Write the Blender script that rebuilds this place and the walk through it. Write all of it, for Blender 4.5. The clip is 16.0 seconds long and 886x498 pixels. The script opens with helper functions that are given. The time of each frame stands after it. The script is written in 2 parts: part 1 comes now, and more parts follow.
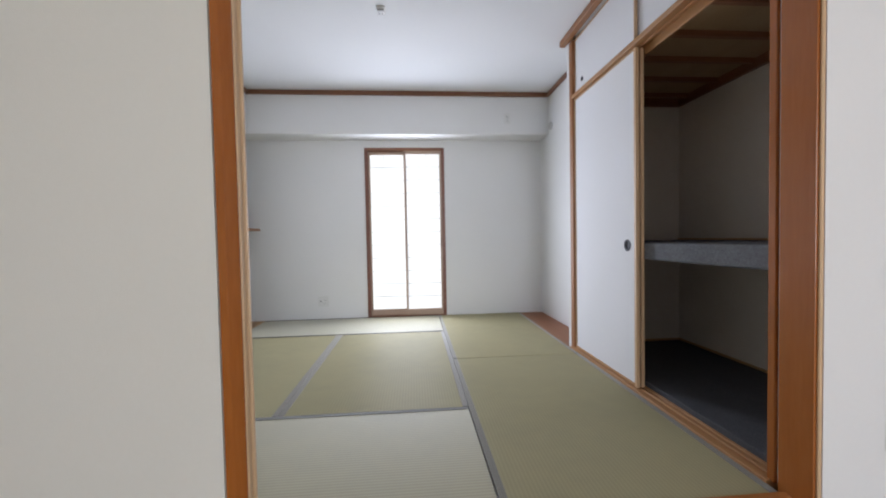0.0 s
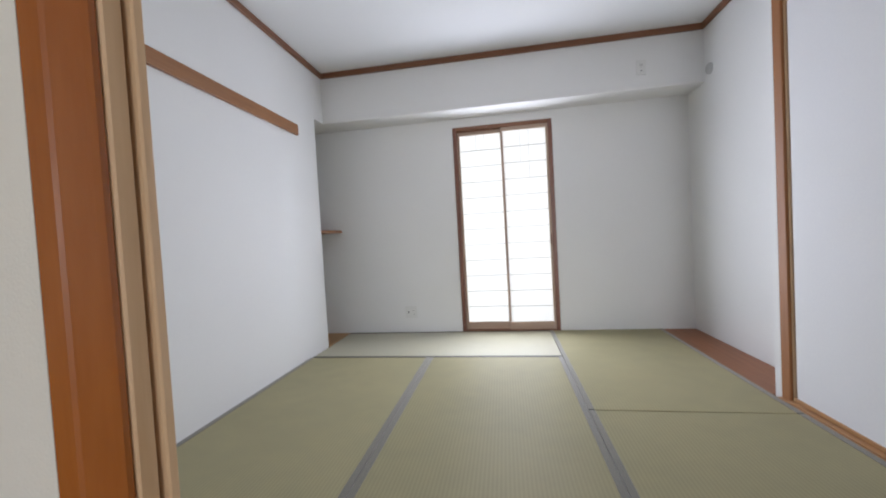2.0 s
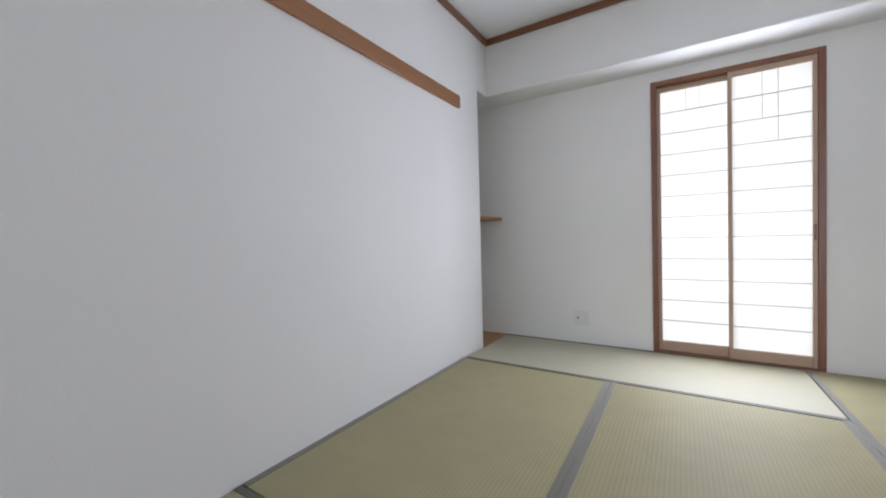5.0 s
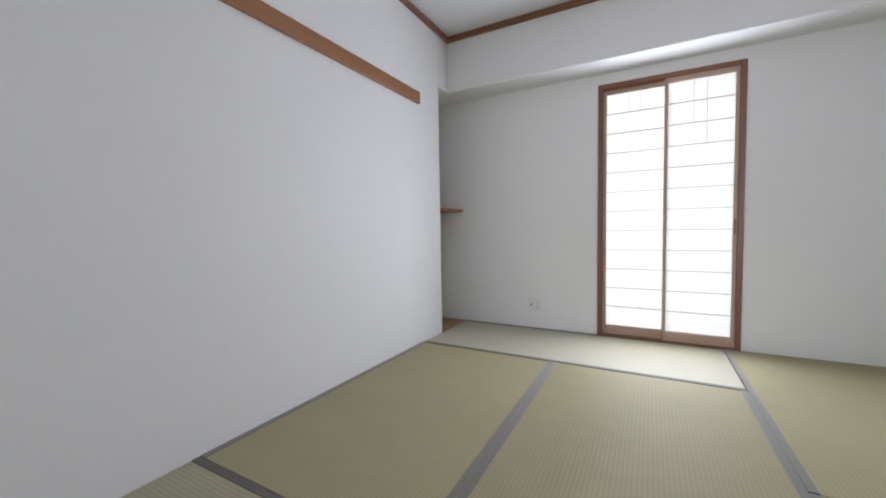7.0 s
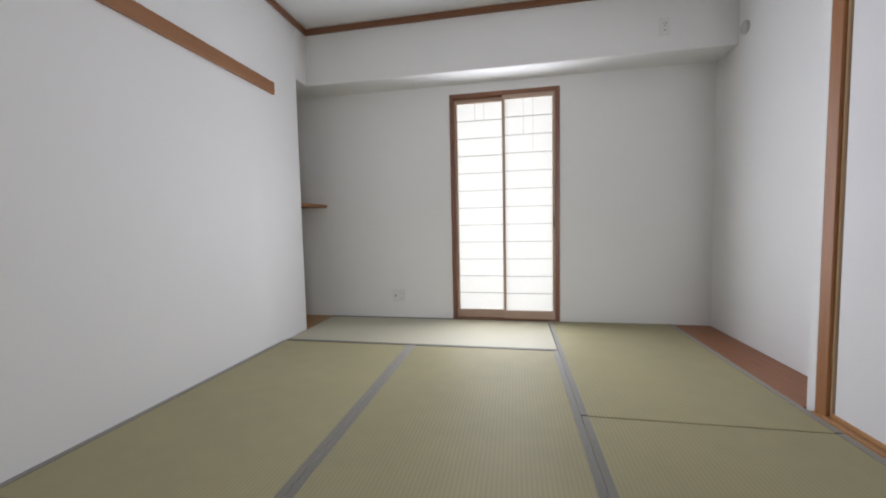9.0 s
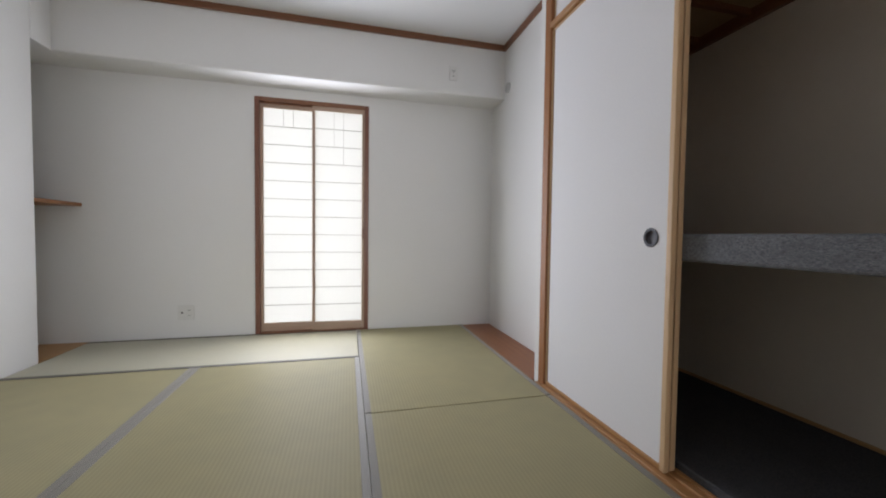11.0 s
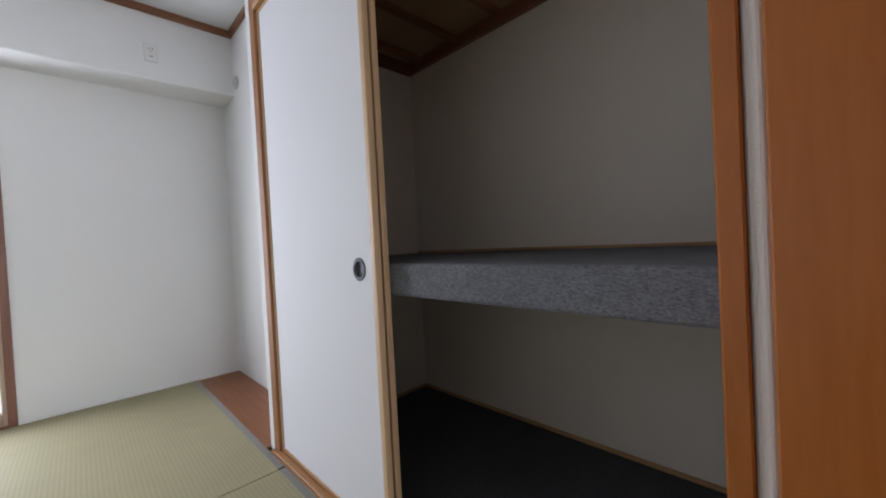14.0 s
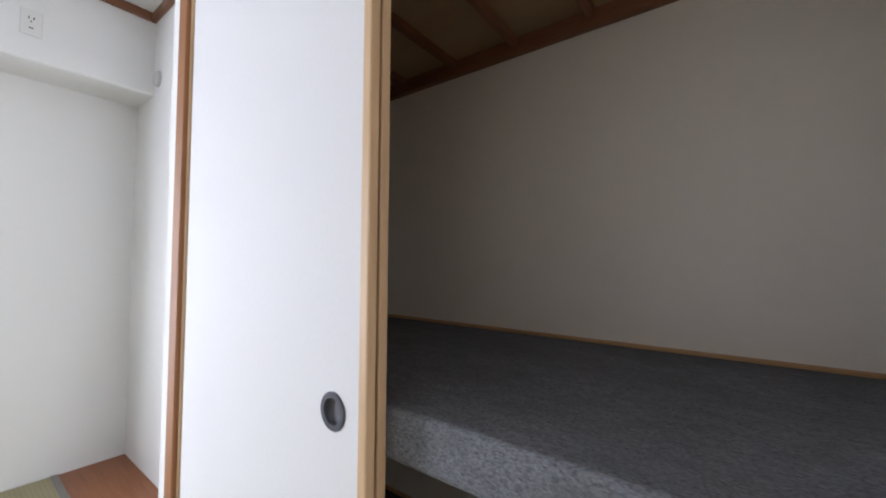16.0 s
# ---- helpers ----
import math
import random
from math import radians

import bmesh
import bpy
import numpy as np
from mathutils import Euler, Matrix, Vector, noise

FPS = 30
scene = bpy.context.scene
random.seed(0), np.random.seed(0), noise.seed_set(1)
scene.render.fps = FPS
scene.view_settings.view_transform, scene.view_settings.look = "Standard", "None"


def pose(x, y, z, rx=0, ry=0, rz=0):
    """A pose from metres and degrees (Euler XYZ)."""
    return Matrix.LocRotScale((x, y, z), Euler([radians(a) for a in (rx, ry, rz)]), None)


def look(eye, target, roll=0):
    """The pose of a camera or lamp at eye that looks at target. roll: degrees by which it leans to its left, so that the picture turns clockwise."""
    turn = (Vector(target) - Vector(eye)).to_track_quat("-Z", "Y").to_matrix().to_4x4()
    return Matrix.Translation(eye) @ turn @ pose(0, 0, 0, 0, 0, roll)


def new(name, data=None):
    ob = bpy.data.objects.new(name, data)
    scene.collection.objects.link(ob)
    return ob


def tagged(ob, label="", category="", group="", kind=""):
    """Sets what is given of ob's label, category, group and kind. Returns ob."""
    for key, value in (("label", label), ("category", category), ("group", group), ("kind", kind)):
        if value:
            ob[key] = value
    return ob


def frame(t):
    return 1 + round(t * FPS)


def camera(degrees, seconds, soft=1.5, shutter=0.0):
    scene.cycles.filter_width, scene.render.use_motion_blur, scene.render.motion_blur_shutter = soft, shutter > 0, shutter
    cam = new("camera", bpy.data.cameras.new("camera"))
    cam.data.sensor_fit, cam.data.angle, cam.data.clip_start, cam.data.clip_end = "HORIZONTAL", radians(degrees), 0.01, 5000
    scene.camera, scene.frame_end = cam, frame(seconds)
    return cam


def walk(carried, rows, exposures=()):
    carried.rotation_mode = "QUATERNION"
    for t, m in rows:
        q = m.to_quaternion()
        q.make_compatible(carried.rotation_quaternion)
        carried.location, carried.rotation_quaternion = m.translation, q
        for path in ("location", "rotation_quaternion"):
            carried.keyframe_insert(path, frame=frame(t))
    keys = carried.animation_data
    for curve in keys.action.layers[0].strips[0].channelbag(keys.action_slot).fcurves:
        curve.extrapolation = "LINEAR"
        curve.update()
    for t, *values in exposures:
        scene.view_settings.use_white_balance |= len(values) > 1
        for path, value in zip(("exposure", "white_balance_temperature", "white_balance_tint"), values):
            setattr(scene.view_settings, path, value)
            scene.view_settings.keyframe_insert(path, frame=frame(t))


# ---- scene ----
cam = camera(99.4, 16.0, soft=2.0)
PATH = [
    (0, (0.082, 0.25, 0.906), (0.237, 2.243, 0.847), -1.1),
    (0.5, (0.079, 0.41, 0.912), (0.159, 2.407, 0.846), -2.2),
    (1, (0.064, 0.6, 0.924), (0.047, 2.599, 0.841), -3.0),
    (1.5, (0.009, 0.833, 0.934), (-0.148, 2.826, 0.859), -3.1),
    (2, (-0.025, 1.044, 0.922), (-0.348, 3.017, 0.86), -3.2),
    (2.5, (-0.103, 1.23, 0.925), (-0.608, 3.165, 0.867), -2.2),
    (3, (-0.16, 1.354, 0.911), (-0.827, 3.239, 0.862), -1.0),
    (3.5, (-0.224, 1.427, 0.872), (-1.035, 3.255, 0.837), -0.5),
    (4, (-0.282, 1.495, 0.861), (-1.245, 3.247, 0.818), -0.7),
    (4.2, (-0.297, 1.509, 0.859), (-1.305, 3.236, 0.815), -1.0),
    (6.3, (-0.174, 1.452, 0.879), (-1.266, 3.127, 0.826), -1.7),
    (6.5, (-0.15, 1.446, 0.873), (-1.201, 3.146, 0.808), -1.4),
    (7, (-0.1, 1.443, 0.869), (-1.063, 3.193, 0.762), -1.0),
    (7.5, (-0.063, 1.434, 0.859), (-0.929, 3.232, 0.721), -1.1),
    (8, (-0.025, 1.415, 0.85), (-0.749, 3.273, 0.692), -1.4),
    (10.5, (0.24, 1.282, 0.836), (0.508, 3.262, 0.755), 0.1),
    (11, (0.278, 1.261, 0.838), (0.77, 3.198, 0.767), 0.7),
    (11.5, (0.32, 1.244, 0.849), (1.022, 3.116, 0.794), 1.0),
    (12, (0.369, 1.236, 0.853), (1.256, 3.028, 0.806), 0.7),
    (12.5, (0.429, 1.232, 0.863), (1.451, 2.95, 0.822), 0.1),
    (13, (0.501, 1.247, 0.885), (1.661, 2.876, 0.848), -1.1),
    (13.5, (0.611, 1.309, 0.892), (1.885, 2.851, 0.856), -2.3),
    (14, (0.746, 1.405, 0.91), (2.138, 2.84, 0.875), -3.0),
    (14.5, (0.861, 1.508, 0.986), (2.359, 2.834, 0.973), -2.5),
    (15, (0.945, 1.609, 1.064), (2.494, 2.873, 1.095), -1.9),
    (15.5, (0.955, 1.7, 1.12), (2.533, 2.926, 1.197), -0.8),
    (16, (0.918, 1.834, 1.118), (2.521, 3.027, 1.191), 0.4),
]
walk(cam, [(t, look(eye, target, roll)) for t, eye, target, roll in PATH],
     exposures=[(0.0, 0.13, 6350, 10), (1.5, 0.02, 6430, 10), (2.0, 0.02, 6480, 10), (2.5, 0.03, 6200, 10), (4.0, 0.0, 6450, 10), (7.0, -0.03, 6500, 10), (8.0, -0.09, 6700, 10),
                (11.0, -0.17, 6800, 10), (12.5, -0.15, 6400, 10), (13.5, 0.05, 6250, 10), (14.0, 0.13, 6400, 10), (14.5, 0.28, 6280, 10), (16.0, 0.72, 6450, 10)])

# ---- world and lights ----
world = bpy.data.worlds.new("sky")
scene.world = world
world.use_nodes = True
sky = world.node_tree.nodes.new("ShaderNodeTexSky")
sky.sky_type, sky.sun_disc = "NISHITA", False
sky.sun_elevation, sky.sun_rotation = radians(48), radians(200)
back = world.node_tree.nodes["Background"]
back.inputs["Strength"].default_value = 0.12
world.node_tree.links.new(sky.outputs[0], back.inputs["Color"])


def area(name, at, target, w, h, power, colour):
    data = bpy.data.lights.new(name, "AREA")
    data.shape, data.size, data.size_y, data.energy, data.color = "RECTANGLE", w, h, power, colour
    ob = new(name, data)
    ob.matrix_world = look(at, target)
    return ob


sun_data = bpy.data.lights.new("sun", "SUN")
sun_data.energy, sun_data.angle, sun_data.color = 1.2, radians(12), (1.0, 0.96, 0.9)
new("sun", sun_data).matrix_world = look((0, -20, 22), (0, 0, 0))
# daylight through the paper of the two sliding screens
area("screen_daylight", (-0.0025, 4.624, 0.99), (-0.0025, 0, 0.99), 0.82, 1.5, 33, (0.885, 0.93, 1.10)).data.spread = radians(168)
# the bright sky behind the paper
area("sky_behind_screens", (0, 5.15, 1.0), (0, 0, 1.0), 1.4, 2.4, 44, (0.97, 0.99, 1.03))
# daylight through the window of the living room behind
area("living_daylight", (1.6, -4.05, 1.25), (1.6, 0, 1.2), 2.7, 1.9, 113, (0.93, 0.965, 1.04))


# ---- materials ----
def mat(name, colour, rough=0.6, spots=(), bump=0.0, bump_scale=200.0, metal=0.0, stretch=(1, 1, 1), vary=0.0, spec=0.5):
    """spots: (scale, strength, colour) layers of noise mixed over the base."""
    m = bpy.data.materials.new(name)
    m.use_nodes = True
    nt = m.node_tree
    N, L = nt.nodes, nt.links
    b = N["Principled BSDF"]
    b.inputs["Roughness"].default_value = rough
    b.inputs["Metallic"].default_value = metal
    b.inputs["Specular IOR Level"].default_value = spec
    co = N.new("ShaderNodeTexCoord")
    mp = N.new("ShaderNodeMapping")
    mp.inputs["Scale"].default_value = stretch
    geo = N.new("ShaderNodeNewGeometry")
    L.new(geo.outputs["Position"], mp.inputs["Vector"])
    rgb = N.new("ShaderNodeRGB")
    rgb.outputs[0].default_value = (*colour, 1)
    last = rgb.outputs[0]
    for sc, amount, col in spots:
        n = N.new("ShaderNodeTexNoise")
        n.inputs["Scale"].default_value, n.inputs["Detail"].default_value = sc, 5
        L.new(mp.outputs[0], n.inputs["Vector"])
        r = N.new("ShaderNodeMapRange")
        r.inputs["From Min"].default_value, r.inputs["From Max"].default_value = 0.38, 0.68
        r.inputs["To Max"].default_value = amount
        L.new(n.outputs["Fac"], r.inputs["Value"])
        mx = N.new("ShaderNodeMix")
        mx.data_type = "RGBA"
        mx.inputs[7].default_value = (*col, 1)
        L.new(r.outputs[0], mx.inputs[0])
        L.new(last, mx.inputs[6])
        last = mx.outputs[2]
    if vary:
        oi = N.new("ShaderNodeObjectInfo")
        hs = N.new("ShaderNodeHueSaturation")
        r = N.new("ShaderNodeMapRange")
        r.inputs["To Min"].default_value, r.inputs["To Max"].default_value = 1 - vary, 1 + vary
        L.new(oi.outputs["Random"], r.inputs["Value"])
        L.new(r.outputs[0], hs.inputs["Value"])
        L.new(last, hs.inputs["Color"])
        last = hs.outputs[0]
    L.new(last, b.inputs["Base Color"])
    if bump:
        n = N.new("ShaderNodeTexNoise")
        n.inputs["Scale"].default_value, n.inputs["Detail"].default_value = bump_scale, 4
        L.new(mp.outputs[0], n.inputs["Vector"])
        bp = N.new("ShaderNodeBump")
        bp.inputs["Strength"].default_value, bp.inputs["Distance"].default_value = bump, 0.002
        L.new(n.outputs["Fac"], bp.inputs["Height"])
        L.new(bp.outputs[0], b.inputs["Normal"])
    return m


def wood(name, base, dark, light, rough, along):
    """Grain runs along the named axis."""
    st = {"x": (0.06, 1, 1), "y": (1, 0.06, 1), "z": (1, 1, 0.06)}[along]
    return mat(name, base, rough, [(38, 0.75, dark), (120, 0.45, light), (5, 0.35, dark)], 0.12, 160, stretch=st)


def tatami(name, along):
    """Woven rush: ribs along one axis, split by faint threads."""
    m = mat(name, (0.37, 0.335, 0.2), 0.58, [(2.2, 0.55, (0.325, 0.302, 0.186)), (9, 0.3, (0.415, 0.365, 0.205))], vary=0.05, spec=0.35)
    nt = m.node_tree
    N, L = nt.nodes, nt.links
    b = N["Principled BSDF"]
    geo = N.new("ShaderNodeNewGeometry")
    b.inputs["Roughness"].default_value, b.inputs["Anisotropic"].default_value = 0.66, 0.7
    tangent = N.new("ShaderNodeCombineXYZ")
    tangent.inputs[0].default_value, tangent.inputs[1].default_value = (1, 0) if along == "x" else (0, 1)
    L.new(tangent.outputs[0], b.inputs["Tangent"])
    if along == "x":
        b.inputs["Sheen Weight"].default_value, b.inputs["Sheen Roughness"].default_value = 0.5, 0.45
        b.inputs["Sheen Tint"].default_value = (0.92, 0.97, 1.0, 1)
        b.inputs["Specular IOR Level"].default_value = 0.55
    wv = N.new("ShaderNodeTexWave")
    wv.wave_type, wv.bands_direction, wv.wave_profile = "BANDS", "Y" if along == "x" else "X", "SIN"
    wv.inputs["Scale"].default_value = 19.5
    wv.inputs["Distortion"].default_value = 0.0
    L.new(geo.outputs["Position"], wv.inputs["Vector"])
    fine = N.new("ShaderNodeTexNoise")
    mp = N.new("ShaderNodeMapping")
    mp.inputs["Scale"].default_value = (40, 900, 1) if along == "x" else (900, 40, 1)
    L.new(geo.outputs["Position"], mp.inputs["Vector"])
    L.new(mp.outputs[0], fine.inputs["Vector"])
    fine.inputs["Scale"].default_value = 1.0
    add = N.new("ShaderNodeMath")
    add.operation = "MULTIPLY_ADD"
    add.inputs[1].default_value = 0.35
    L.new(fine.outputs["Fac"], add.inputs[0])
    L.new(wv.outputs["Fac"], add.inputs[2])
    bp = N.new("ShaderNodeBump")
    bp.inputs["Strength"].default_value, bp.inputs["Distance"].default_value = 0.2, 0.0012
    L.new(add.outputs[0], bp.inputs["Height"])
    L.new(bp.outputs[0], b.inputs["Normal"])
    old = b.inputs["Base Color"].links[0].from_socket
    mx = N.new("ShaderNodeMix")
    mx.data_type, mx.blend_type = "RGBA", "MULTIPLY"
    rp = N.new("ShaderNodeMapRange")
    rp.inputs["To Min"].default_value, rp.inputs["To Max"].default_value = (0.87, 1.06) if along == "x" else (0.92, 1.03)
    L.new(wv.outputs["Fac"], rp.inputs["Value"])
    mx.inputs[0].default_value = 1.0
    L.new(old, mx.inputs[6])
    L.new(rp.outputs[0], mx.inputs[7])
    L.new(mx.outputs[2], b.inputs["Base Color"])
    return m


WALL = mat("white_wallpaper", (0.80, 0.80, 0.79), 0.75, [(1.3, 0.5, (0.765, 0.765, 0.755)), (60, 0.25, (0.82, 0.82, 0.81))], 0.35, 260, spec=0.25)
HALL = mat("cream_wallpaper", (0.78, 0.77, 0.70), 0.75, [(1.5, 0.4, (0.74, 0.73, 0.66)), (60, 0.25, (0.80, 0.79, 0.73))], 0.35, 260, spec=0.25)
CEIL = mat("white_ceiling_paper", (0.80, 0.81, 0.82), 0.8, [(1.8, 0.4, (0.77, 0.78, 0.79)), (80, 0.2, (0.83, 0.83, 0.84))], 0.3, 220, spec=0.2)
CLOSET = mat("closet_lining", (0.77, 0.72, 0.655), 0.8, [(1.6, 0.6, (0.73, 0.675, 0.60)), (25, 0.2, (0.81, 0.76, 0.69))], 0.25, 240, spec=0.2)
PLY = mat("closet_plywood", (0.36, 0.25, 0.14), 0.6, [(6, 0.6, (0.29, 0.19, 0.10)), (60, 0.3, (0.40, 0.29, 0.17))], 0.1, 120, stretch=(1, 0.1, 1))
TRIM_X = wood("brown_trim_x", (0.228, 0.096, 0.046), (0.155, 0.06, 0.028), (0.275, 0.125, 0.063), 0.42, "x")
TRIM_Y = wood("brown_trim_y", (0.228, 0.096, 0.046), (0.155, 0.06, 0.028), (0.275, 0.125, 0.063), 0.42, "y")
TRIM_Z = wood("brown_trim_z", (0.205, 0.083, 0.052), (0.14, 0.053, 0.033), (0.25, 0.11, 0.07), 0.38, "z")
RAIL_Y = wood("rail_wood", (0.33, 0.15, 0.06), (0.24, 0.10, 0.04), (0.38, 0.19, 0.085), 0.45, "y")
RAIL_Z = wood("rail_wood_upright", (0.34, 0.14, 0.047), (0.25, 0.095, 0.03), (0.39, 0.18, 0.07), 0.55, "z")
ORANGE_Z = mat("varnished_jamb", (0.37, 0.118, 0.022), 0.26, [(7, 0.45, (0.285, 0.082, 0.015)), (34, 0.4, (0.29, 0.085, 0.016)), (110, 0.3, (0.43, 0.152, 0.034))],
               0.05, 160, stretch=(1, 1, 0.1))
ORANGE_X = wood("varnished_sill", (0.36, 0.135, 0.035), (0.26, 0.085, 0.02), (0.42, 0.18, 0.055), 0.35, "x")
PINE_Z = wood("pale_pine_z", (0.67, 0.47, 0.28), (0.57, 0.37, 0.205), (0.73, 0.53, 0.33), 0.5, "z")
PINE_Y = wood("pale_pine_y", (0.52, 0.32, 0.15), (0.42, 0.24, 0.10), (0.58, 0.38, 0.2), 0.5, "y")
SCREEN_X = wood("screen_wood_x", (0.45, 0.315, 0.235), (0.38, 0.255, 0.185), (0.51, 0.37, 0.28), 0.5, "x")
SCREEN_Z = wood("screen_wood_z", (0.45, 0.315, 0.235), (0.38, 0.255, 0.185), (0.51, 0.37, 0.28), 0.5, "z")
LATTICE = wood("lattice_wood", (0.42, 0.40, 0.38), (0.36, 0.34, 0.32), (0.48, 0.46, 0.44), 0.6, "x")
PINE_X = wood("pale_pine_x", (0.54, 0.35, 0.18), (0.45, 0.27, 0.12), (0.60, 0.41, 0.22), 0.5, "x")
SILL_Y = wood("track_wood", (0.44, 0.225, 0.088), (0.34, 0.16, 0.056), (0.50, 0.28, 0.12), 0.45, "y")
BOARD_Y = wood("nook_board_wood", (0.285, 0.105, 0.04), (0.21, 0.07, 0.025), (0.335, 0.14, 0.058), 0.42, "y")
OAK = wood("alcove_board_wood", (0.42, 0.23, 0.08), (0.34, 0.17, 0.05), (0.48, 0.28, 0.11), 0.4, "y")
FLOORING = wood("hall_flooring", (0.36, 0.21, 0.10), (0.27, 0.15, 0.065), (0.42, 0.26, 0.13), 0.35, "x")
FUSUMA = mat("door_paper", (0.785, 0.79, 0.81), 0.7, [(3, 0.4, (0.775, 0.775, 0.775)), (90, 0.35, (0.825, 0.825, 0.825))], 0.3, 300, spec=0.25)
PAPER = mat("screen_paper", (0.88, 0.88, 0.86), 0.9, [(40, 0.3, (0.84, 0.84, 0.82))])
PAPER.node_tree.nodes["Principled BSDF"].inputs["Roughness"].default_value = 0.9
_see = PAPER.node_tree.nodes.new("ShaderNodeBsdfTranslucent")
_see.inputs["Color"].default_value = (0.8, 0.8, 0.79, 1)
_mix = PAPER.node_tree.nodes.new("ShaderNodeMixShader")
_mix.inputs[0].default_value = 0.6
PAPER.node_tree.links.new(PAPER.node_tree.nodes["Principled BSDF"].outputs[0], _mix.inputs[1])
PAPER.node_tree.links.new(_see.outputs[0], _mix.inputs[2])
PAPER.node_tree.links.new(_mix.outputs[0], PAPER.node_tree.nodes["Material Output"].inputs["Surface"])
PLASTIC = mat("white_plastic", (0.74, 0.74, 0.72), 0.35, [(30, 0.2, (0.70, 0.70, 0.68))])
GREYPLASTIC = mat("grey_plastic", (0.52, 0.52, 0.51), 0.4, [(30, 0.3, (0.47, 0.47, 0.46))])
BLACK = mat("dark_hole", (0.05, 0.05, 0.05), 0.7)
STEEL = mat("dark_pewter", (0.085, 0.087, 0.105), 0.5, [(90, 0.4, (0.05, 0.052, 0.06))], spec=0.25)
CUP = mat("pewter_cup", (0.11, 0.11, 0.13), 0.5, [(60, 0.4, (0.08, 0.08, 0.095))], spec=0.4)
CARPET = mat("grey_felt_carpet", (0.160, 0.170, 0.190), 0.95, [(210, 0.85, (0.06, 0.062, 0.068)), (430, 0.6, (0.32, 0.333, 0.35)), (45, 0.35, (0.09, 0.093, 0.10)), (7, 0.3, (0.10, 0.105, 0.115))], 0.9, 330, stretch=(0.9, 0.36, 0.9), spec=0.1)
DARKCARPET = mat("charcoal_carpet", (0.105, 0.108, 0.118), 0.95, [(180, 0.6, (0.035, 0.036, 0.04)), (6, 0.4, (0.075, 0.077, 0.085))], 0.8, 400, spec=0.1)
TATAMI_X, TATAMI_Y = tatami("tatami_rush_across", "x"), tatami("tatami_rush_along", "y")
HERI_X, HERI_Y = (mat(name, (0.165, 0.158, 0.132), 0.5, [(260, 0.6, (0.12, 0.113, 0.092)), (500, 0.5, (0.22, 0.212, 0.185))], 0.2, 500, spec=0.5)
                  for name in ("grey_cloth_border_across", "grey_cloth_border_along"))


def woven(m, along):
    """A small grid of darker threads over a cloth, whose silky threads shine along one axis."""
    N, L = m.node_tree.nodes, m.node_tree.links
    b = N["Principled BSDF"]
    tangent = N.new("ShaderNodeCombineXYZ")
    tangent.inputs["XY".index(along)].default_value = 1
    L.new(tangent.outputs[0], b.inputs["Tangent"])
    b.inputs["Anisotropic"].default_value, b.inputs["Roughness"].default_value = 0.85, 0.45 if along == "Y" else 0.75
    if along == "Y":
        b.inputs["Sheen Weight"].default_value, b.inputs["Sheen Roughness"].default_value = 0.55, 0.45
        b.inputs["Sheen Tint"].default_value = (1.0, 0.97, 0.9, 1)
    geo = N.new("ShaderNodeNewGeometry")
    both = N.new("ShaderNodeMath")
    both.operation = "MULTIPLY"
    for k, axis in enumerate("XY"):
        wv = N.new("ShaderNodeTexWave")
        wv.bands_direction = axis
        wv.inputs["Scale"].default_value = 42
        L.new(geo.outputs["Position"], wv.inputs["Vector"])
        L.new(wv.outputs["Fac"], both.inputs[k])
    rp = N.new("ShaderNodeMapRange")
    rp.inputs["To Min"].default_value, rp.inputs["To Max"].default_value = 0.74, 1.16
    L.new(both.outputs[0], rp.inputs["Value"])
    mx = N.new("ShaderNodeMix")
    mx.data_type, mx.blend_type = "RGBA", "MULTIPLY"
    mx.inputs[0].default_value = 1.0
    L.new(b.inputs["Base Color"].links[0].from_socket, mx.inputs[6])
    L.new(rp.outputs[0], mx.inputs[7])
    L.new(mx.outputs[2], b.inputs["Base Color"])


woven(HERI_X, "X")
woven(HERI_Y, "Y")
CONCRETE = mat("render_outside", (0.55, 0.54, 0.52), 0.9, [(3, 0.5, (0.48, 0.47, 0.45))])


# ---- mesh helpers ----
def box(bm, x0, x1, y0, y1, z0, z1):
    v = [bm.verts.new((x, y, z)) for x in (x0, x1) for y in (y0, y1) for z in (z0, z1)]
    for f in ((0, 1, 3, 2), (4, 6, 7, 5), (0, 4, 5, 1), (2, 3, 7, 6), (0, 2, 6, 4), (1, 5, 7, 3)):
        bm.faces.new([v[i] for i in f])


def boxes(*all_boxes, bevel=0.0, seg=1):
    bm = bmesh.new()
    for b in all_boxes:
        box(bm, *b)
    bmesh.ops.recalc_face_normals(bm, faces=bm.faces)
    if bevel:
        bmesh.ops.bevel(bm, geom=list(bm.edges), offset=bevel, segments=seg, affect="EDGES", profile=0.5)
    return bm


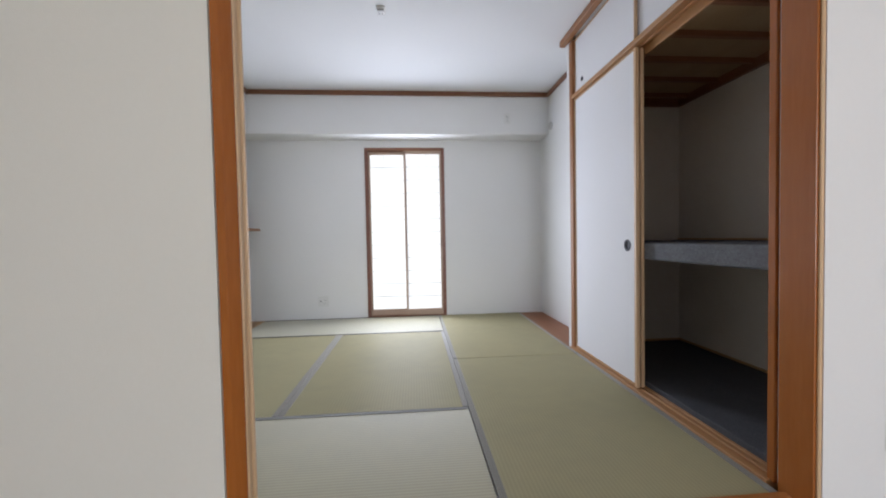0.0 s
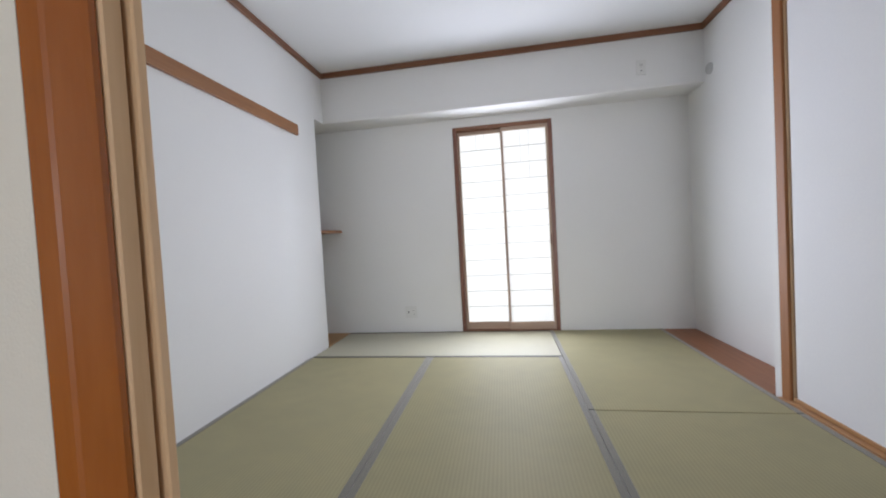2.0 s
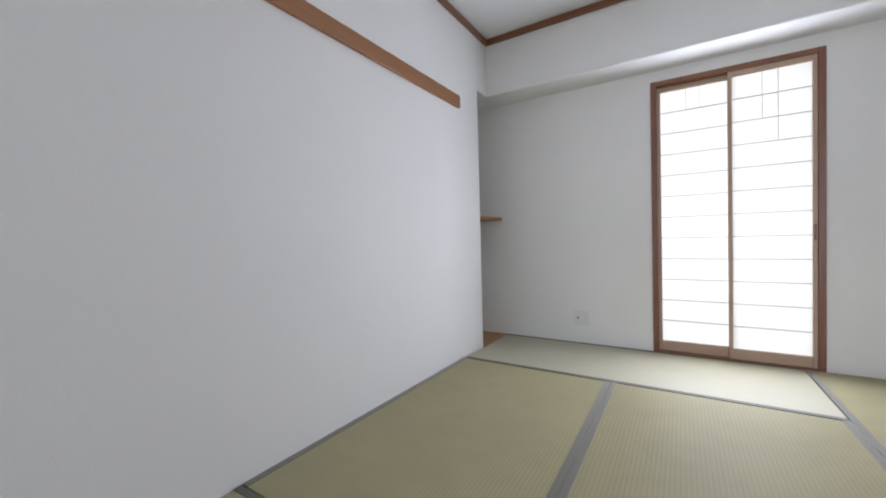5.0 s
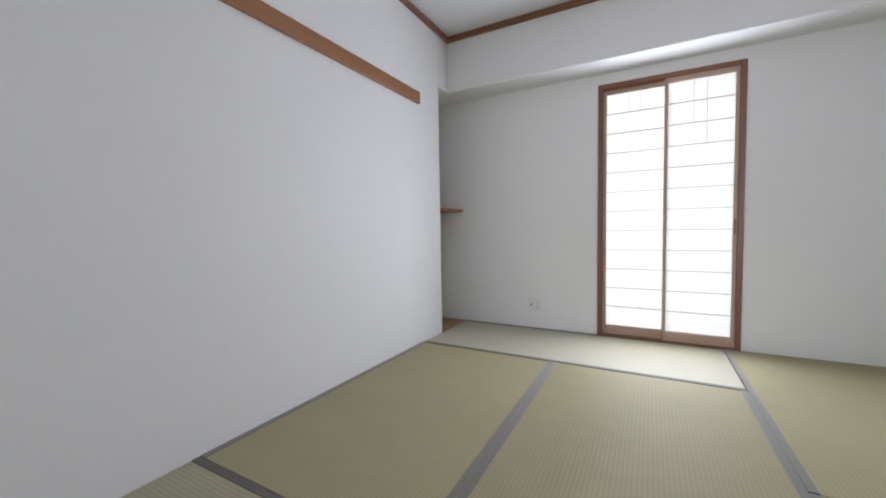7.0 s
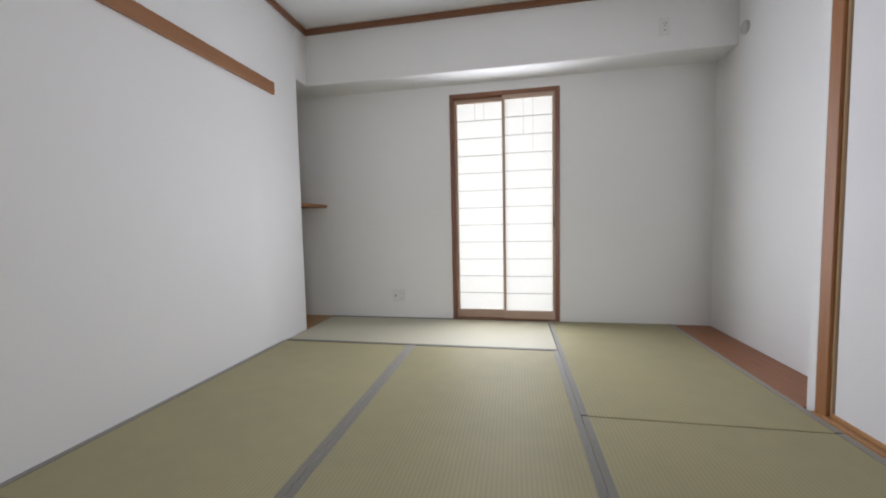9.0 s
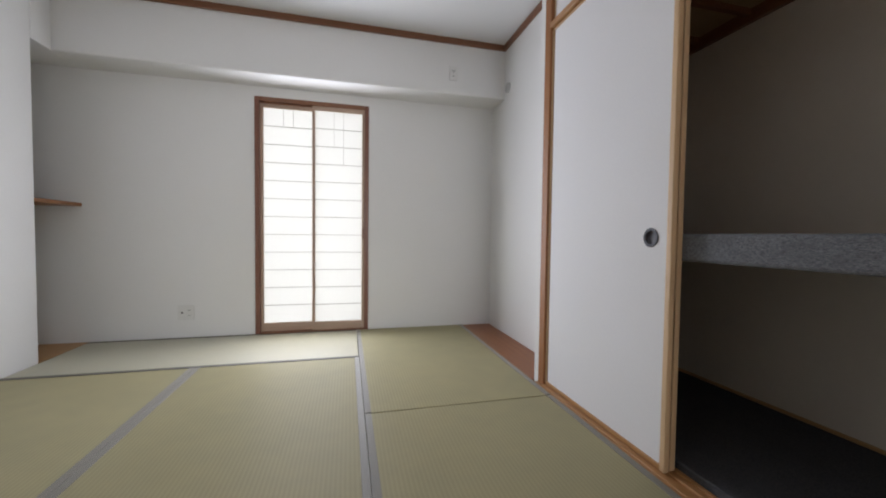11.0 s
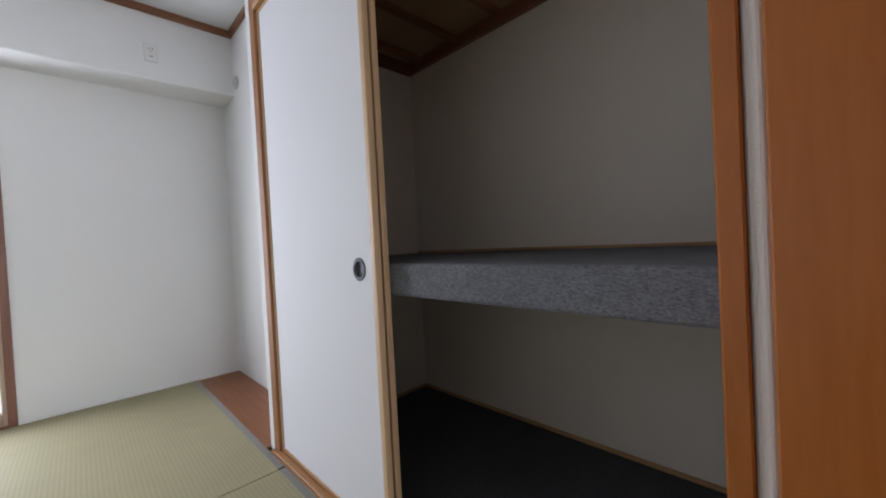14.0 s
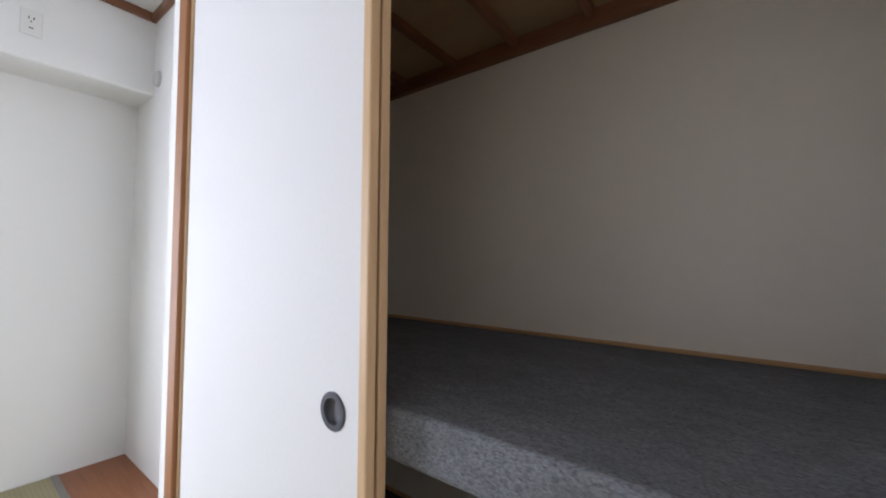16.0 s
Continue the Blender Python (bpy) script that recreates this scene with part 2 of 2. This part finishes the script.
def disc(bm, at, axis, r, depth, n=32, hole=0.0, stretch=1.0):
    """A round plate or ring along an axis ("x" or "y"), its front at at, its back depth metres on."""
    def p(a, rad, d):
        u, w = rad * math.cos(a), rad * math.sin(a) * stretch
        return (at[0] + d, at[1] + u, at[2] + w) if axis == "x" else (at[0] + u, at[1] + d, at[2] + w)
    rings = [(r, depth), (r, depth * 0.3), (r * 0.93, 0.0)] + ([(hole * 1.06, 0.0), (hole, depth * 0.25), (hole, depth)] if hole else [])
    loops = [[bm.verts.new(p(2 * math.pi * i / n, rad, d)) for i in range(n)] for rad, d in rings]
    for a, b in zip(loops, loops[1:]):
        for i in range(n):
            bm.faces.new((a[i], a[(i + 1) % n], b[(i + 1) % n], b[i]))
    if not hole:
        bm.faces.new(loops[-1])
    bmesh.ops.recalc_face_normals(bm, faces=bm.faces)


def part(name, bm, material, parent=None, label=""):
    me = bpy.data.meshes.new(name)
    bm.to_mesh(me)
    bm.free()
    me.materials.append(material)
    ob = new(name, me)
    if parent is not None:
        ob.parent = parent
        ob.matrix_parent_inverse = parent.matrix_world.inverted()
    if label:
        ob["label"] = label
    return ob


def structure(name, bm, material, label, category):
    return tagged(part(name, bm, material), label, category, kind="structure")


def thing(name, at, label, category, group=""):
    e = new(name)
    e.empty_display_size = 0.05
    e.location = at
    bpy.context.view_layer.update()
    return tagged(e, label, category, group)


# ---- plan ----
XL, XR, XF = -1.63, 1.605, 1.36      # left wall, right wall, sliding-door line
YD, YS, YN, YB = 1.335, 1.42, 4.64, 4.36   # hall side and room side of the entrance wall, window wall, beam face
H = 2.488                            # ceiling
WX0, WX1, WH = -0.46, 0.455, 1.953   # window opening
DX0, DX1 = -0.434, 1.352             # entrance opening
CX, CY0, CY1 = 2.245, 1.435, 3.16    # closet back, ends

# ---- structure ----
structure("wall_north", boxes((XL - 0.5, WX0, YN, YN + 0.16, -0.1, H + 0.1), (WX1, XR + 0.9, YN, YN + 0.16, -0.1, H + 0.1),
          (WX0, WX1, YN, YN + 0.16, WH, H + 0.1), (WX0, WX1, YN, YN + 0.16, -0.1, -0.004)), WALL, "white papered wall around the paper screen window", "wall")
structure("wall_west", boxes((XL - 0.12, XL, YS, 4.19, -0.1, H + 0.1), (XL - 0.12, XL, 4.19, YN, 2.033, H + 0.1), bevel=0.004), WALL, "plain white papered wall carrying a wooden rail", "wall")
structure("wall_alcove", boxes((XL - 0.47, XL - 0.42, 4.0, YN, -0.1, 2.1), (XL - 0.42, XL - 0.12, 4.07, 4.19, -0.1, 2.1), (XL - 0.42, XL - 0.12, 4.19, YN, 2.036, 2.1)),
          WALL, "white papered sides of the shallow wall alcove", "wall")
structure("beam", boxes((XL - 0.04, XR + 0.04, YB, YN + 0.04, 2.034, H + 0.05), bevel=0.012, seg=4), WALL, "white papered boxed ceiling beam above the window", "beam")
structure("wall_east", boxes((XR, XR + 0.1, 3.255, YN, -0.1, H + 0.1), (XF - 0.007, XR + 0.7, 3.2125, 3.258, -0.1, H + 0.1)),
          WALL, "white papered wall beside the fitted closet", "wall")
structure("wall_south", boxes((-3.2, DX0 - 0.03, YD, YS, -0.1, H + 0.1), (DX0 - 0.03, DX1 + 0.02, YD, YS, 2.06, H + 0.1)),
          HALL, "cream papered wall around the entrance opening", "wall")
structure("ceiling", boxes((XL - 0.1, XR + 0.1, YS, YN, H, H + 0.08)), CEIL, "plain pale ceiling with brown edging", "ceiling")
structure("closet_wall", boxes((CX, CX + 0.06, CY0 - 0.06, CY1 + 0.06, -0.05, H), (XF + 0.03, CX, CY1, CY1 + 0.05, -0.05, H), (XF + 0.04, CX, CY0 - 0.012, CY0, -0.05, H)),
          CLOSET, "dull off-white lining inside the closet", "wall")
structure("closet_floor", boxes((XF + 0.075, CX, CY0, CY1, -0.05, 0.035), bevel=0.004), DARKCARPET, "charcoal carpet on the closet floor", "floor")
structure("closet_trim", boxes((CX - 0.014, CX, CY0, CY1, 0.035, 0.05), (XF + 0.08, CX - 0.014, CY1 - 0.014, CY1, 0.035, 0.05), bevel=0.002),
          PINE_Y, "thin wooden strip at the foot of the closet wall", "trim")
structure("closet_ceiling", boxes((XF + 0.03, CX, CY0, CY1, 1.985, 2.01)), PLY, "dark plywood closet ceiling", "ceiling")
structure("floor", boxes((XL - 0.5, XR + 0.1, YS - 0.02, YN, -0.1, -0.045)), CONCRETE, "floor bed under the straw mats", "floor")
FLOOR = bpy.data.objects["floor"]

structure("wall_hall", boxes((DX1 + 0.02, 1.655, YD, YS, -0.1, H + 0.1), (1.655, 2.36, YD + 0.03, YS, -0.1, H + 0.1)), WALL, "white papered hall wall beside the entrance", "wall")

# hall and living room behind
structure("hall_floor", boxes((-3.2, 4.6, -4.2, YS - 0.022, -0.1, -0.012)), FLOORING, "wooden flooring of the hall", "floor")
structure("hall_ceiling", boxes((-3.2, 4.6, -4.2, YD, 2.45, 2.55)), CEIL, "white hall ceiling", "ceiling")
structure("hall_wall_west", boxes((-3.3, -3.2, -4.2, YD, -0.1, 2.5)), HALL, "plain cream hall wall", "wall")
structure("hall_wall_east", boxes((4.6, 4.7, -4.2, 2.6, -0.1, 2.5), (2.42, 4.6, 2.5, 2.6, -0.1, 2.5), (2.36, 2.42, YS, 2.6, -0.1, 2.5)), HALL, "plain cream wall of the next room", "wall")
structure("next_room_floor", boxes((2.42, 4.6, YS - 0.02, 2.5, -0.1, -0.012)), FLOORING, "wooden floor of the next room", "floor")
structure("next_room_ceiling", boxes((2.3, 4.6, YD, 2.6, 2.45, 2.55)), CEIL, "white ceiling of the next room", "ceiling")
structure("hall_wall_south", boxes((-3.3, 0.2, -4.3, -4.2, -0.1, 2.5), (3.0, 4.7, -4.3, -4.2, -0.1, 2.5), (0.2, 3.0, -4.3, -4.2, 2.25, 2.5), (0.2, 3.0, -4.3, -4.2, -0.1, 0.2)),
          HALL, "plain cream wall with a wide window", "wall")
structure("ground", boxes((-400, 400, -400, 400, -3.2, -3.0)), CONCRETE, "pale ground outside the building", "ground")

# ceiling edging
structure("trim_north", boxes((XL + 0.024, XR - 0.024, YB - 0.024, YB, 2.442, H), bevel=0.003), TRIM_X, "brown wooden ceiling edging", "trim")
structure("trim_west", boxes((XL, XL + 0.024, YS, YB, 2.442, H), bevel=0.003), TRIM_Y, "brown wooden ceiling edging", "trim")
structure("trim_east", boxes((XR - 0.024, XR, 3.26, YB, 2.442, H), bevel=0.003), TRIM_Y, "brown wooden ceiling edging", "trim")
structure("trim_closet", boxes((XF - 0.055, XF - 0.008, 1.45, 3.285, 2.44, H - 0.002), bevel=0.003), RAIL_Y, "brown wooden edging over the closet doors", "trim")

# alcove and nook boards
structure("alcove_floor", boxes((XL - 0.42, XL + 0.012, 4.19, YN, -0.045, 0.002), bevel=0.002), OAK, "varnished wooden board in the alcove", "floor")
structure("nook_floor", boxes((1.322, XR, 3.26, YN, -0.045, -0.004), bevel=0.002), BOARD_Y, "reddish varnished board beside the mats", "floor")

# ---- entrance frame ----
def entrance():
    d = thing("door_frame", (DX0, YD, 0), "orange-brown varnished door frame of the entrance opening", "door frame")
    d["kind"] = "structure"
    outline = ((-0.457, 1.331), (-0.436, 1.333), (-0.433, 1.336), (-0.418, 1.355), (-0.4145, 1.36), (-0.4145, 1.367), (-0.457, 1.367))
    bm = bmesh.new()
    low, high = ([bm.verts.new((x, y, z)) for x, y in outline] for z in (-0.012, 2.06))
    n = len(outline)
    for k in range(n):
        bm.faces.new((low[k], low[(k + 1) % n], high[(k + 1) % n], high[k]))
    bm.faces.new(low)
    bm.faces.new(high)
    bmesh.ops.recalc_face_normals(bm, faces=bm.faces)
    part("jamb", bm, ORANGE_Z, d)
    part("stop_strip", boxes((DX0 - 0.03, DX0 + 0.023, 1.3695, 1.392, 0, 2.06), bevel=0.002), PINE_Z, d, "pale pine strip")
    part("stop_strip", boxes((DX0 - 0.03, DX0 + 0.0275, 1.3985, 1.4125, 0, 2.06), bevel=0.002), PINE_Z, d, "pale pine strip")
    part("groove_backing", boxes((DX0 - 0.029, DX0 + 0.012, 1.367, 1.411, 0, 2.05)), RAIL_Z, d)
    part("jamb", boxes((DX1 - 0.01, DX1 + 0.02, YD + 0.002, 1.455, -0.012, 2.06), bevel=0.003, seg=2), ORANGE_Z, d)
    part("casing", boxes((DX1 - 0.002, DX1 + 0.011, YD - 0.006, YD + 0.002, -0.012, 2.06), bevel=0.002), PINE_Z, d, "pale edge strip")
    part("lintel", boxes((DX0 + 0.014, DX1, YD - 0.008, YS + 0.02, 2.03, 2.06), bevel=0.003), ORANGE_X, d)
    part("sill", boxes((DX0 + 0.03, DX1, YS - 0.02, YS + 0.013, -0.04, 0.006), bevel=0.003), ORANGE_X, d)
    return d


entrance()
structure("trim_closet_end", boxes((XF + 0.002, XF + 0.05, 1.4552, 1.479, 0, H), bevel=0.008, seg=3), WALL, "narrow white wall strip between jamb and closet post", "trim")


def closet_frame():
    f = thing("closet_frame", (XF, 1.5, 0), "honey-brown wooden closet frame with grooved tracks", "closet frame")
    f["kind"] = "structure"
    part("post", boxes((XF - 0.005, XF + 0.06, 1.479, 1.51, 0.0, 2.44), bevel=0.003), ORANGE_Z, f, "orange-brown varnished post")
    part("post", boxes((XF - 0.008, XF + 0.06, 3.152, 3.212, 0.0, 2.44), bevel=0.003), RAIL_Z, f)
    part("head_rail", boxes((XF - 0.014, XF + 0.075, 1.512, 3.152, 1.978, 2.008), bevel=0.003), SILL_Y, f)
    part("track_lip", boxes((XF + 0.028, XF + 0.033, 1.512, 3.152, 1.966, 1.98)), SILL_Y, f)
    part("inner_head_rail", boxes((XF + 0.062, XF + 0.075, 1.512, 3.152, 1.93, 1.98), bevel=0.002), SILL_Y, f)
    part("threshold", boxes((XF - 0.03, XF + 0.075, 1.49, 3.212, -0.04, 0.0)), SILL_Y, f)
    for i, (a, b) in enumerate(((-0.024, 0.003), (0.025, 0.034), (0.058, 0.075))):
        part("track", boxes((XF + a, XF + b, 1.49, 3.152, 0.0, 0.008), bevel=0.002), SILL_Y, f)
    return f


closet_frame()


# ---- closet doors ----
def ring_pull(at, parent, r, deep):
    """A dark metal rim round a flat-bottomed cup let into the door."""
    pull = bmesh.new()
    disc(pull, (at[0], at[1], at[2]), "x", r, 0.006, 36, r * 0.66)
    ring = part("handle", pull, STEEL, parent, "round grey metal finger pull")
    cup = bmesh.new()
    n, loops = 36, []
    for rad, d in ((0.67, 0.003), (0.65, deep * 0.8), (0.58, deep), (0.3, deep * 1.02), (0.05, deep * 1.02)):
        loops.append([cup.verts.new((at[0] + d, at[1] + r * rad * math.cos(2 * math.pi * i / n), at[2] + r * rad * math.sin(2 * math.pi * i / n))) for i in range(n)])
    for p, q in zip(loops, loops[1:]):
        for i in range(n):
            cup.faces.new((p[i], q[i], q[(i + 1) % n], p[(i + 1) % n])).smooth = True
    cup.faces.new(loops[-1])
    part("cup", cup, CUP if r > 0.03 else BLACK, ring)


def sliding_door(x, y0, y1, z0, z1, label, handle, e=0.022):
    d = thing("sliding_door", (x, (y0 + y1) / 2, z0), label, "sliding door", "closet sliding doors")
    p0, p1, p2, p3 = y0 + e, y1 - e, z0 + e, z1 - 0.012
    if handle:
        hy, hz, s = handle[0], handle[1], handle[2] * 0.68
        pieces = ((p0, hy - s, p2, p3), (hy + s, p1, p2, p3), (hy - s, hy + s, p2, hz - s), (hy - s, hy + s, hz + s, p3))
    else:
        pieces = ((p0, p1, p2, p3),)
    part("panel", boxes(*((x + 0.004, x + 0.018, *piece) for piece in pieces)), FUSUMA, d)
    part("stile", boxes((x, x + 0.022, y0, y0 + e, z0, z1), bevel=0.003, seg=2), PINE_Z, d, "pale pine edge")
    part("stile", boxes((x, x + 0.022, y1 - 0.007, y1, z0, z1), bevel=0.003, seg=2), PINE_Z, d, "pale pine edge")
    part("bottom_rail", boxes((x + 0.001, x + 0.021, y0 + e, y1 - 0.007, z0, z0 + e), bevel=0.002), SILL_Y, d)
    part("top_rail", boxes((x + 0.001, x + 0.021, y0 + e, y1 - 0.007, z1 - 0.014, z1), bevel=0.002), PINE_Y, d)
    if handle:
        ring_pull((x + 0.0005, handle[0], handle[1]), d, handle[2], 0.0115)
    return d


sliding_door(XF + 0.003, 2.326, 3.15, 0.006, 1.974, "white papered sliding closet door with pale pine edges", (2.421, 0.840, 0.036))
sliding_door(XF + 0.035, 2.331, 3.13, 0.006, 1.974, "white papered sliding closet door behind the front one", None)
sliding_door(XF + 0.012, 2.352, 3.15, 2.009, 2.438, "small white papered upper cabinet door", (3.03, 2.088, 0.018), 0.007)
sliding_door(XF + 0.036, 1.513, 2.372, 2.009, 2.438, "small white papered upper cabinet door behind its pair", None, 0.007)


# ---- closet inside ----
def closet_shelf():
    s = thing("closet_shelf", (1.42, 2.3, 0.76), "thick closet shelf covered in grey felt carpet", "shelf")
    part("deck", boxes((1.418, CX - 0.002, CY0 + 0.002, CY1 - 0.002, 0.758, 0.855), bevel=0.012, seg=4), CARPET, s)
    part("back_strip", boxes((CX - 0.016, CX - 0.001, CY0 + 0.002, CY1 - 0.002, 0.855, 0.867), bevel=0.002), PINE_Y, s, "pale wooden edge strip")
    part("end_strip", boxes((1.44, CX - 0.016, CY0 + 0.001, CY0 + 0.014, 0.855, 0.867), bevel=0.002), PINE_X, s, "pale wooden edge strip")


closet_shelf()
batten_parent = bpy.data.objects["closet_ceiling"]
for k in range(6):
    y = CY0 + 0.16 + k * 0.285
    part("batten", boxes((XF + 0.08, CX - 0.03, y, y + 0.03, 1.955, 1.986), bevel=0.002), TRIM_X, batten_parent)
part("edge_batten", boxes((CX - 0.03, CX - 0.001, CY0, CY1, 1.923, 1.986), bevel=0.002), TRIM_Y, batten_parent)
part("edge_batten", boxes((XF + 0.08, CX - 0.03, CY1 - 0.028, CY1, 1.923, 1.986), bevel=0.002), TRIM_X, batten_parent)


# ---- window with paper screens ----
def window():
    w = thing("window_1", (0, YN, 0), "narrow floor-length window with two sliding paper screens, brightly lit", "window")
    w["kind"] = "structure"
    fr, y0, y1 = 0.036, YN - 0.012, YN + 0.07
    part("window_frame", boxes((WX0, WX0 + fr, y0, y1, 0, WH), bevel=0.003, seg=2), TRIM_Z, w)
    part("window_frame", boxes((WX1 - fr, WX1, y0, y1, 0, WH), bevel=0.003, seg=2), TRIM_Z, w)
    part("window_head", boxes((WX0 + fr, WX1 - fr, y0, y1, WH - fr, WH), bevel=0.003, seg=2), TRIM_X, w)
    part("window_sill", boxes((WX0 + fr, WX1 - fr, y0, y1, -0.002, 0.014), bevel=0.002), TRIM_X, w)
    mid = (WX0 + WX1) / 2
    part("track_lip", boxes((WX0 + fr, WX1 - fr, YN + 0.019, YN + 0.0225, WH - fr - 0.009, WH - fr + 0.002)), TRIM_X, w)

    def screen(x0, x1, y, top, lattice):
        s = part("screen_frame", boxes((x0, x0 + 0.022, y, y + 0.024, 0.014, top), (x1 - 0.02, x1, y, y + 0.024, 0.014, top), bevel=0.002), SCREEN_Z, w, "pale wooden screen frame")
        part("top_rail", boxes((x0 + 0.022, x1 - 0.022, y, y + 0.024, top - 0.032, top), bevel=0.002), SCREEN_X, s)
        part("bottom_rail", boxes((x0 + 0.022, x1 - 0.022, y, y + 0.024, 0.014, 0.082), bevel=0.002), SCREEN_X, s)
        za, zb = 0.082, top - 0.032
        for i in range(1, 12):
            z = za + (zb - za) * i / 12
            part("lattice_bar", boxes((x0 + 0.022, x1 - 0.022, y + 0.008, y + 0.016, z - 0.0021, z + 0.0021)), LATTICE, s)
        for f, rows in lattice:
            x = x0 + 0.022 + (x1 - x0 - 0.044) * f
            part("lattice_bar", boxes((x - 0.0011, x + 0.0011, y + 0.009, y + 0.015, zb - (zb - za) * rows / 12, zb)), LATTICE, s)
        part("paper", boxes((x0 + 0.02, x1 - 0.02, y + 0.02, y + 0.0215, 0.08, zb + 0.004)), PAPER, s, "glowing white paper")

    screen(WX0 + fr, mid + 0.012, YN + 0.024, WH - fr - 0.004, ((0.4, 1), (0.6, 1)))
    screen(mid - 0.012, WX1 - fr, YN - 0.006, WH - fr, ((0.4, 2), (0.6, 3)))
    pull = bmesh.new()
    box(pull, WX1 - fr - 0.017, WX1 - fr - 0.006, YN - 0.008, YN - 0.005, 0.80, 0.90)
    part("finger_pull", pull, TRIM_Z, w)
    part("outer_sill", boxes((WX0, WX1, YN + 0.07, YN + 0.16, -0.004, 0.012)), CONCRETE, w)
    return w


window()


# ---- fittings ----
def rail():
    r = thing("picture_rail", (XL, 2.6, 1.84), "long brown wooden picture rail fixed to the white wall", "picture rail")
    part("rail", boxes((XL, XL + 0.022, YS + 0.002, 3.872, 1.803, 1.888), bevel=0.003, seg=2), RAIL_Y, r)


rail()


def alcove_shelf():
    s = thing("alcove_shelf", (XL - 0.2, 4.4, 1.03), "small brown wooden shelf built into the alcove", "shelf")
    part("board", boxes((XL - 0.42, XL - 0.008, 4.191, YN - 0.001, 1.022, 1.048), bevel=0.003, seg=2), RAIL_Y, s)


alcove_shelf()


def outlet(at, w, h, label, holes):
    """A plate on a wall that faces -y; holes: (u, v, width, height) from its middle."""
    o = thing("wall_outlet", at, label, "wall outlet")
    x, y, z = at
    p = part("plate", boxes((x - w / 2, x + w / 2, y - 0.008, y, z - h / 2, z + h / 2), bevel=0.003, seg=2), PLASTIC, o)
    for u, v, a, b in holes:
        part("slot", boxes((x + u - a / 2, x + u + a / 2, y - 0.009, y - 0.006, z + v - b / 2, z + v + b / 2)), BLACK, p)


outlet((-0.965, YN, 0.202), 0.116, 0.118, "white double wall outlet plate near the mats",
       [(0.018, 0.018, 0.0022, 0.009), (0.031, 0.018, 0.0022, 0.009), (-0.027, 0.0, 0.014, 0.014), (0.018, -0.022, 0.0022, 0.009), (0.031, -0.022, 0.0022, 0.009)])
outlet((1.137, YB, 2.203), 0.07, 0.118, "white air-conditioner outlet plate on the beam",
       [(-0.008, 0.02, 0.004, 0.011), (0.008, 0.02, 0.004, 0.011), (0.0, 0.004, 0.006, 0.005), (0.0, -0.026, 0.014, 0.005)])


def pipe_cap():
    c = thing("pipe_cap", (XR, 4.28, 2.106), "grey round plastic pipe cap on the white wall", "pipe cap")
    a = bmesh.new()
    disc(a, (XR - 0.016, 4.28, 2.106), "x", 0.042, 0.016, 32)
    part("cap", a, GREYPLASTIC, c)


pipe_cap()


def ceiling_rosette():
    c = thing("ceiling_rosette", (-0.11, 2.91, H), "small grey ceiling socket for hanging a lamp", "ceiling socket")
    p = part("base", boxes((-0.142, -0.078, 2.872, 2.948, H - 0.012, H), bevel=0.004, seg=2), PLASTIC, c)
    part("socket", boxes((-0.134, -0.086, 2.882, 2.938, H - 0.026, H - 0.012), bevel=0.004, seg=2), GREYPLASTIC, p)
    for x in (-0.122, -0.102):
        part("slot", boxes((x, x + 0.004, 2.895, 2.925, H - 0.0275, H - 0.025)), BLACK, p)


ceiling_rosette()


def hall_switch(z, w, h, label):
    x = 1.594
    s = thing("light_switch", (x, YD, z), label, "light switch", "hall switches")
    p = part("plate", boxes((x, x + w, YD - 0.007, YD, z - h, z + h), bevel=0.003, seg=2), PLASTIC, s)
    part("rocker", boxes((x + 0.012, x + w - 0.012, YD - 0.01, YD - 0.006, z - h * 0.6, z + h * 0.6), bevel=0.002), PLASTIC, p)


hall_switch(1.125, 0.05, 0.038, "white light switch plate on the hall wall")
hall_switch(0.25, 0.05, 0.06, "white socket plate low on the hall wall")
structure("trim_hall_door", boxes((1.655, 1.683, YD - 0.012, YD + 0.03, -0.012, 2.05), bevel=0.003), ORANGE_Z, "brown door casing in the hall", "trim")


# ---- straw mats ----
def straw_mat(x0, x1, y0, y1, along):
    g, b, e = 0.0012, 0.031, 0.0036
    gx, gy = (e, g) if along == "x" else (g, e)
    m = part("straw_mat", boxes((x0 + gx, x1 - gx, y0 + gy, y1 - gy, -0.045, 0.0), bevel=0.003, seg=2), TATAMI_X if along == "x" else TATAMI_Y, FLOOR)
    if along == "x":
        edges = ((x0 + gx, x1 - gx, y0 + g, y0 + b), (x0 + gx, x1 - gx, y1 - b, y1 - g))
    else:
        edges = ((x0 + g, x0 + b, y0 + gy, y1 - gy), (x1 - b, x1 - g, y0 + gy, y1 - gy))
    for edge in edges:
        part("cloth_border", boxes((*edge, -0.02, 0.0022), bevel=0.001), HERI_X if along == "x" else HERI_Y, m, "grey woven cloth border")


JX, KX, MX = -0.637, 0.357, 1.329
Y0, Y1, Y2, Y3 = YS + 0.013, 2.222, 3.868, YN
straw_mat(XL, KX, Y0, Y1, "x")
straw_mat(XL, JX, Y1, Y2, "y")
straw_mat(JX, KX, Y1, Y2, "y")
straw_mat(XL + 0.012, KX, Y2, Y3, "x")
straw_mat(KX, MX, Y0, 3.026, "y")
straw_mat(KX, MX, 3.026, Y3, "y")
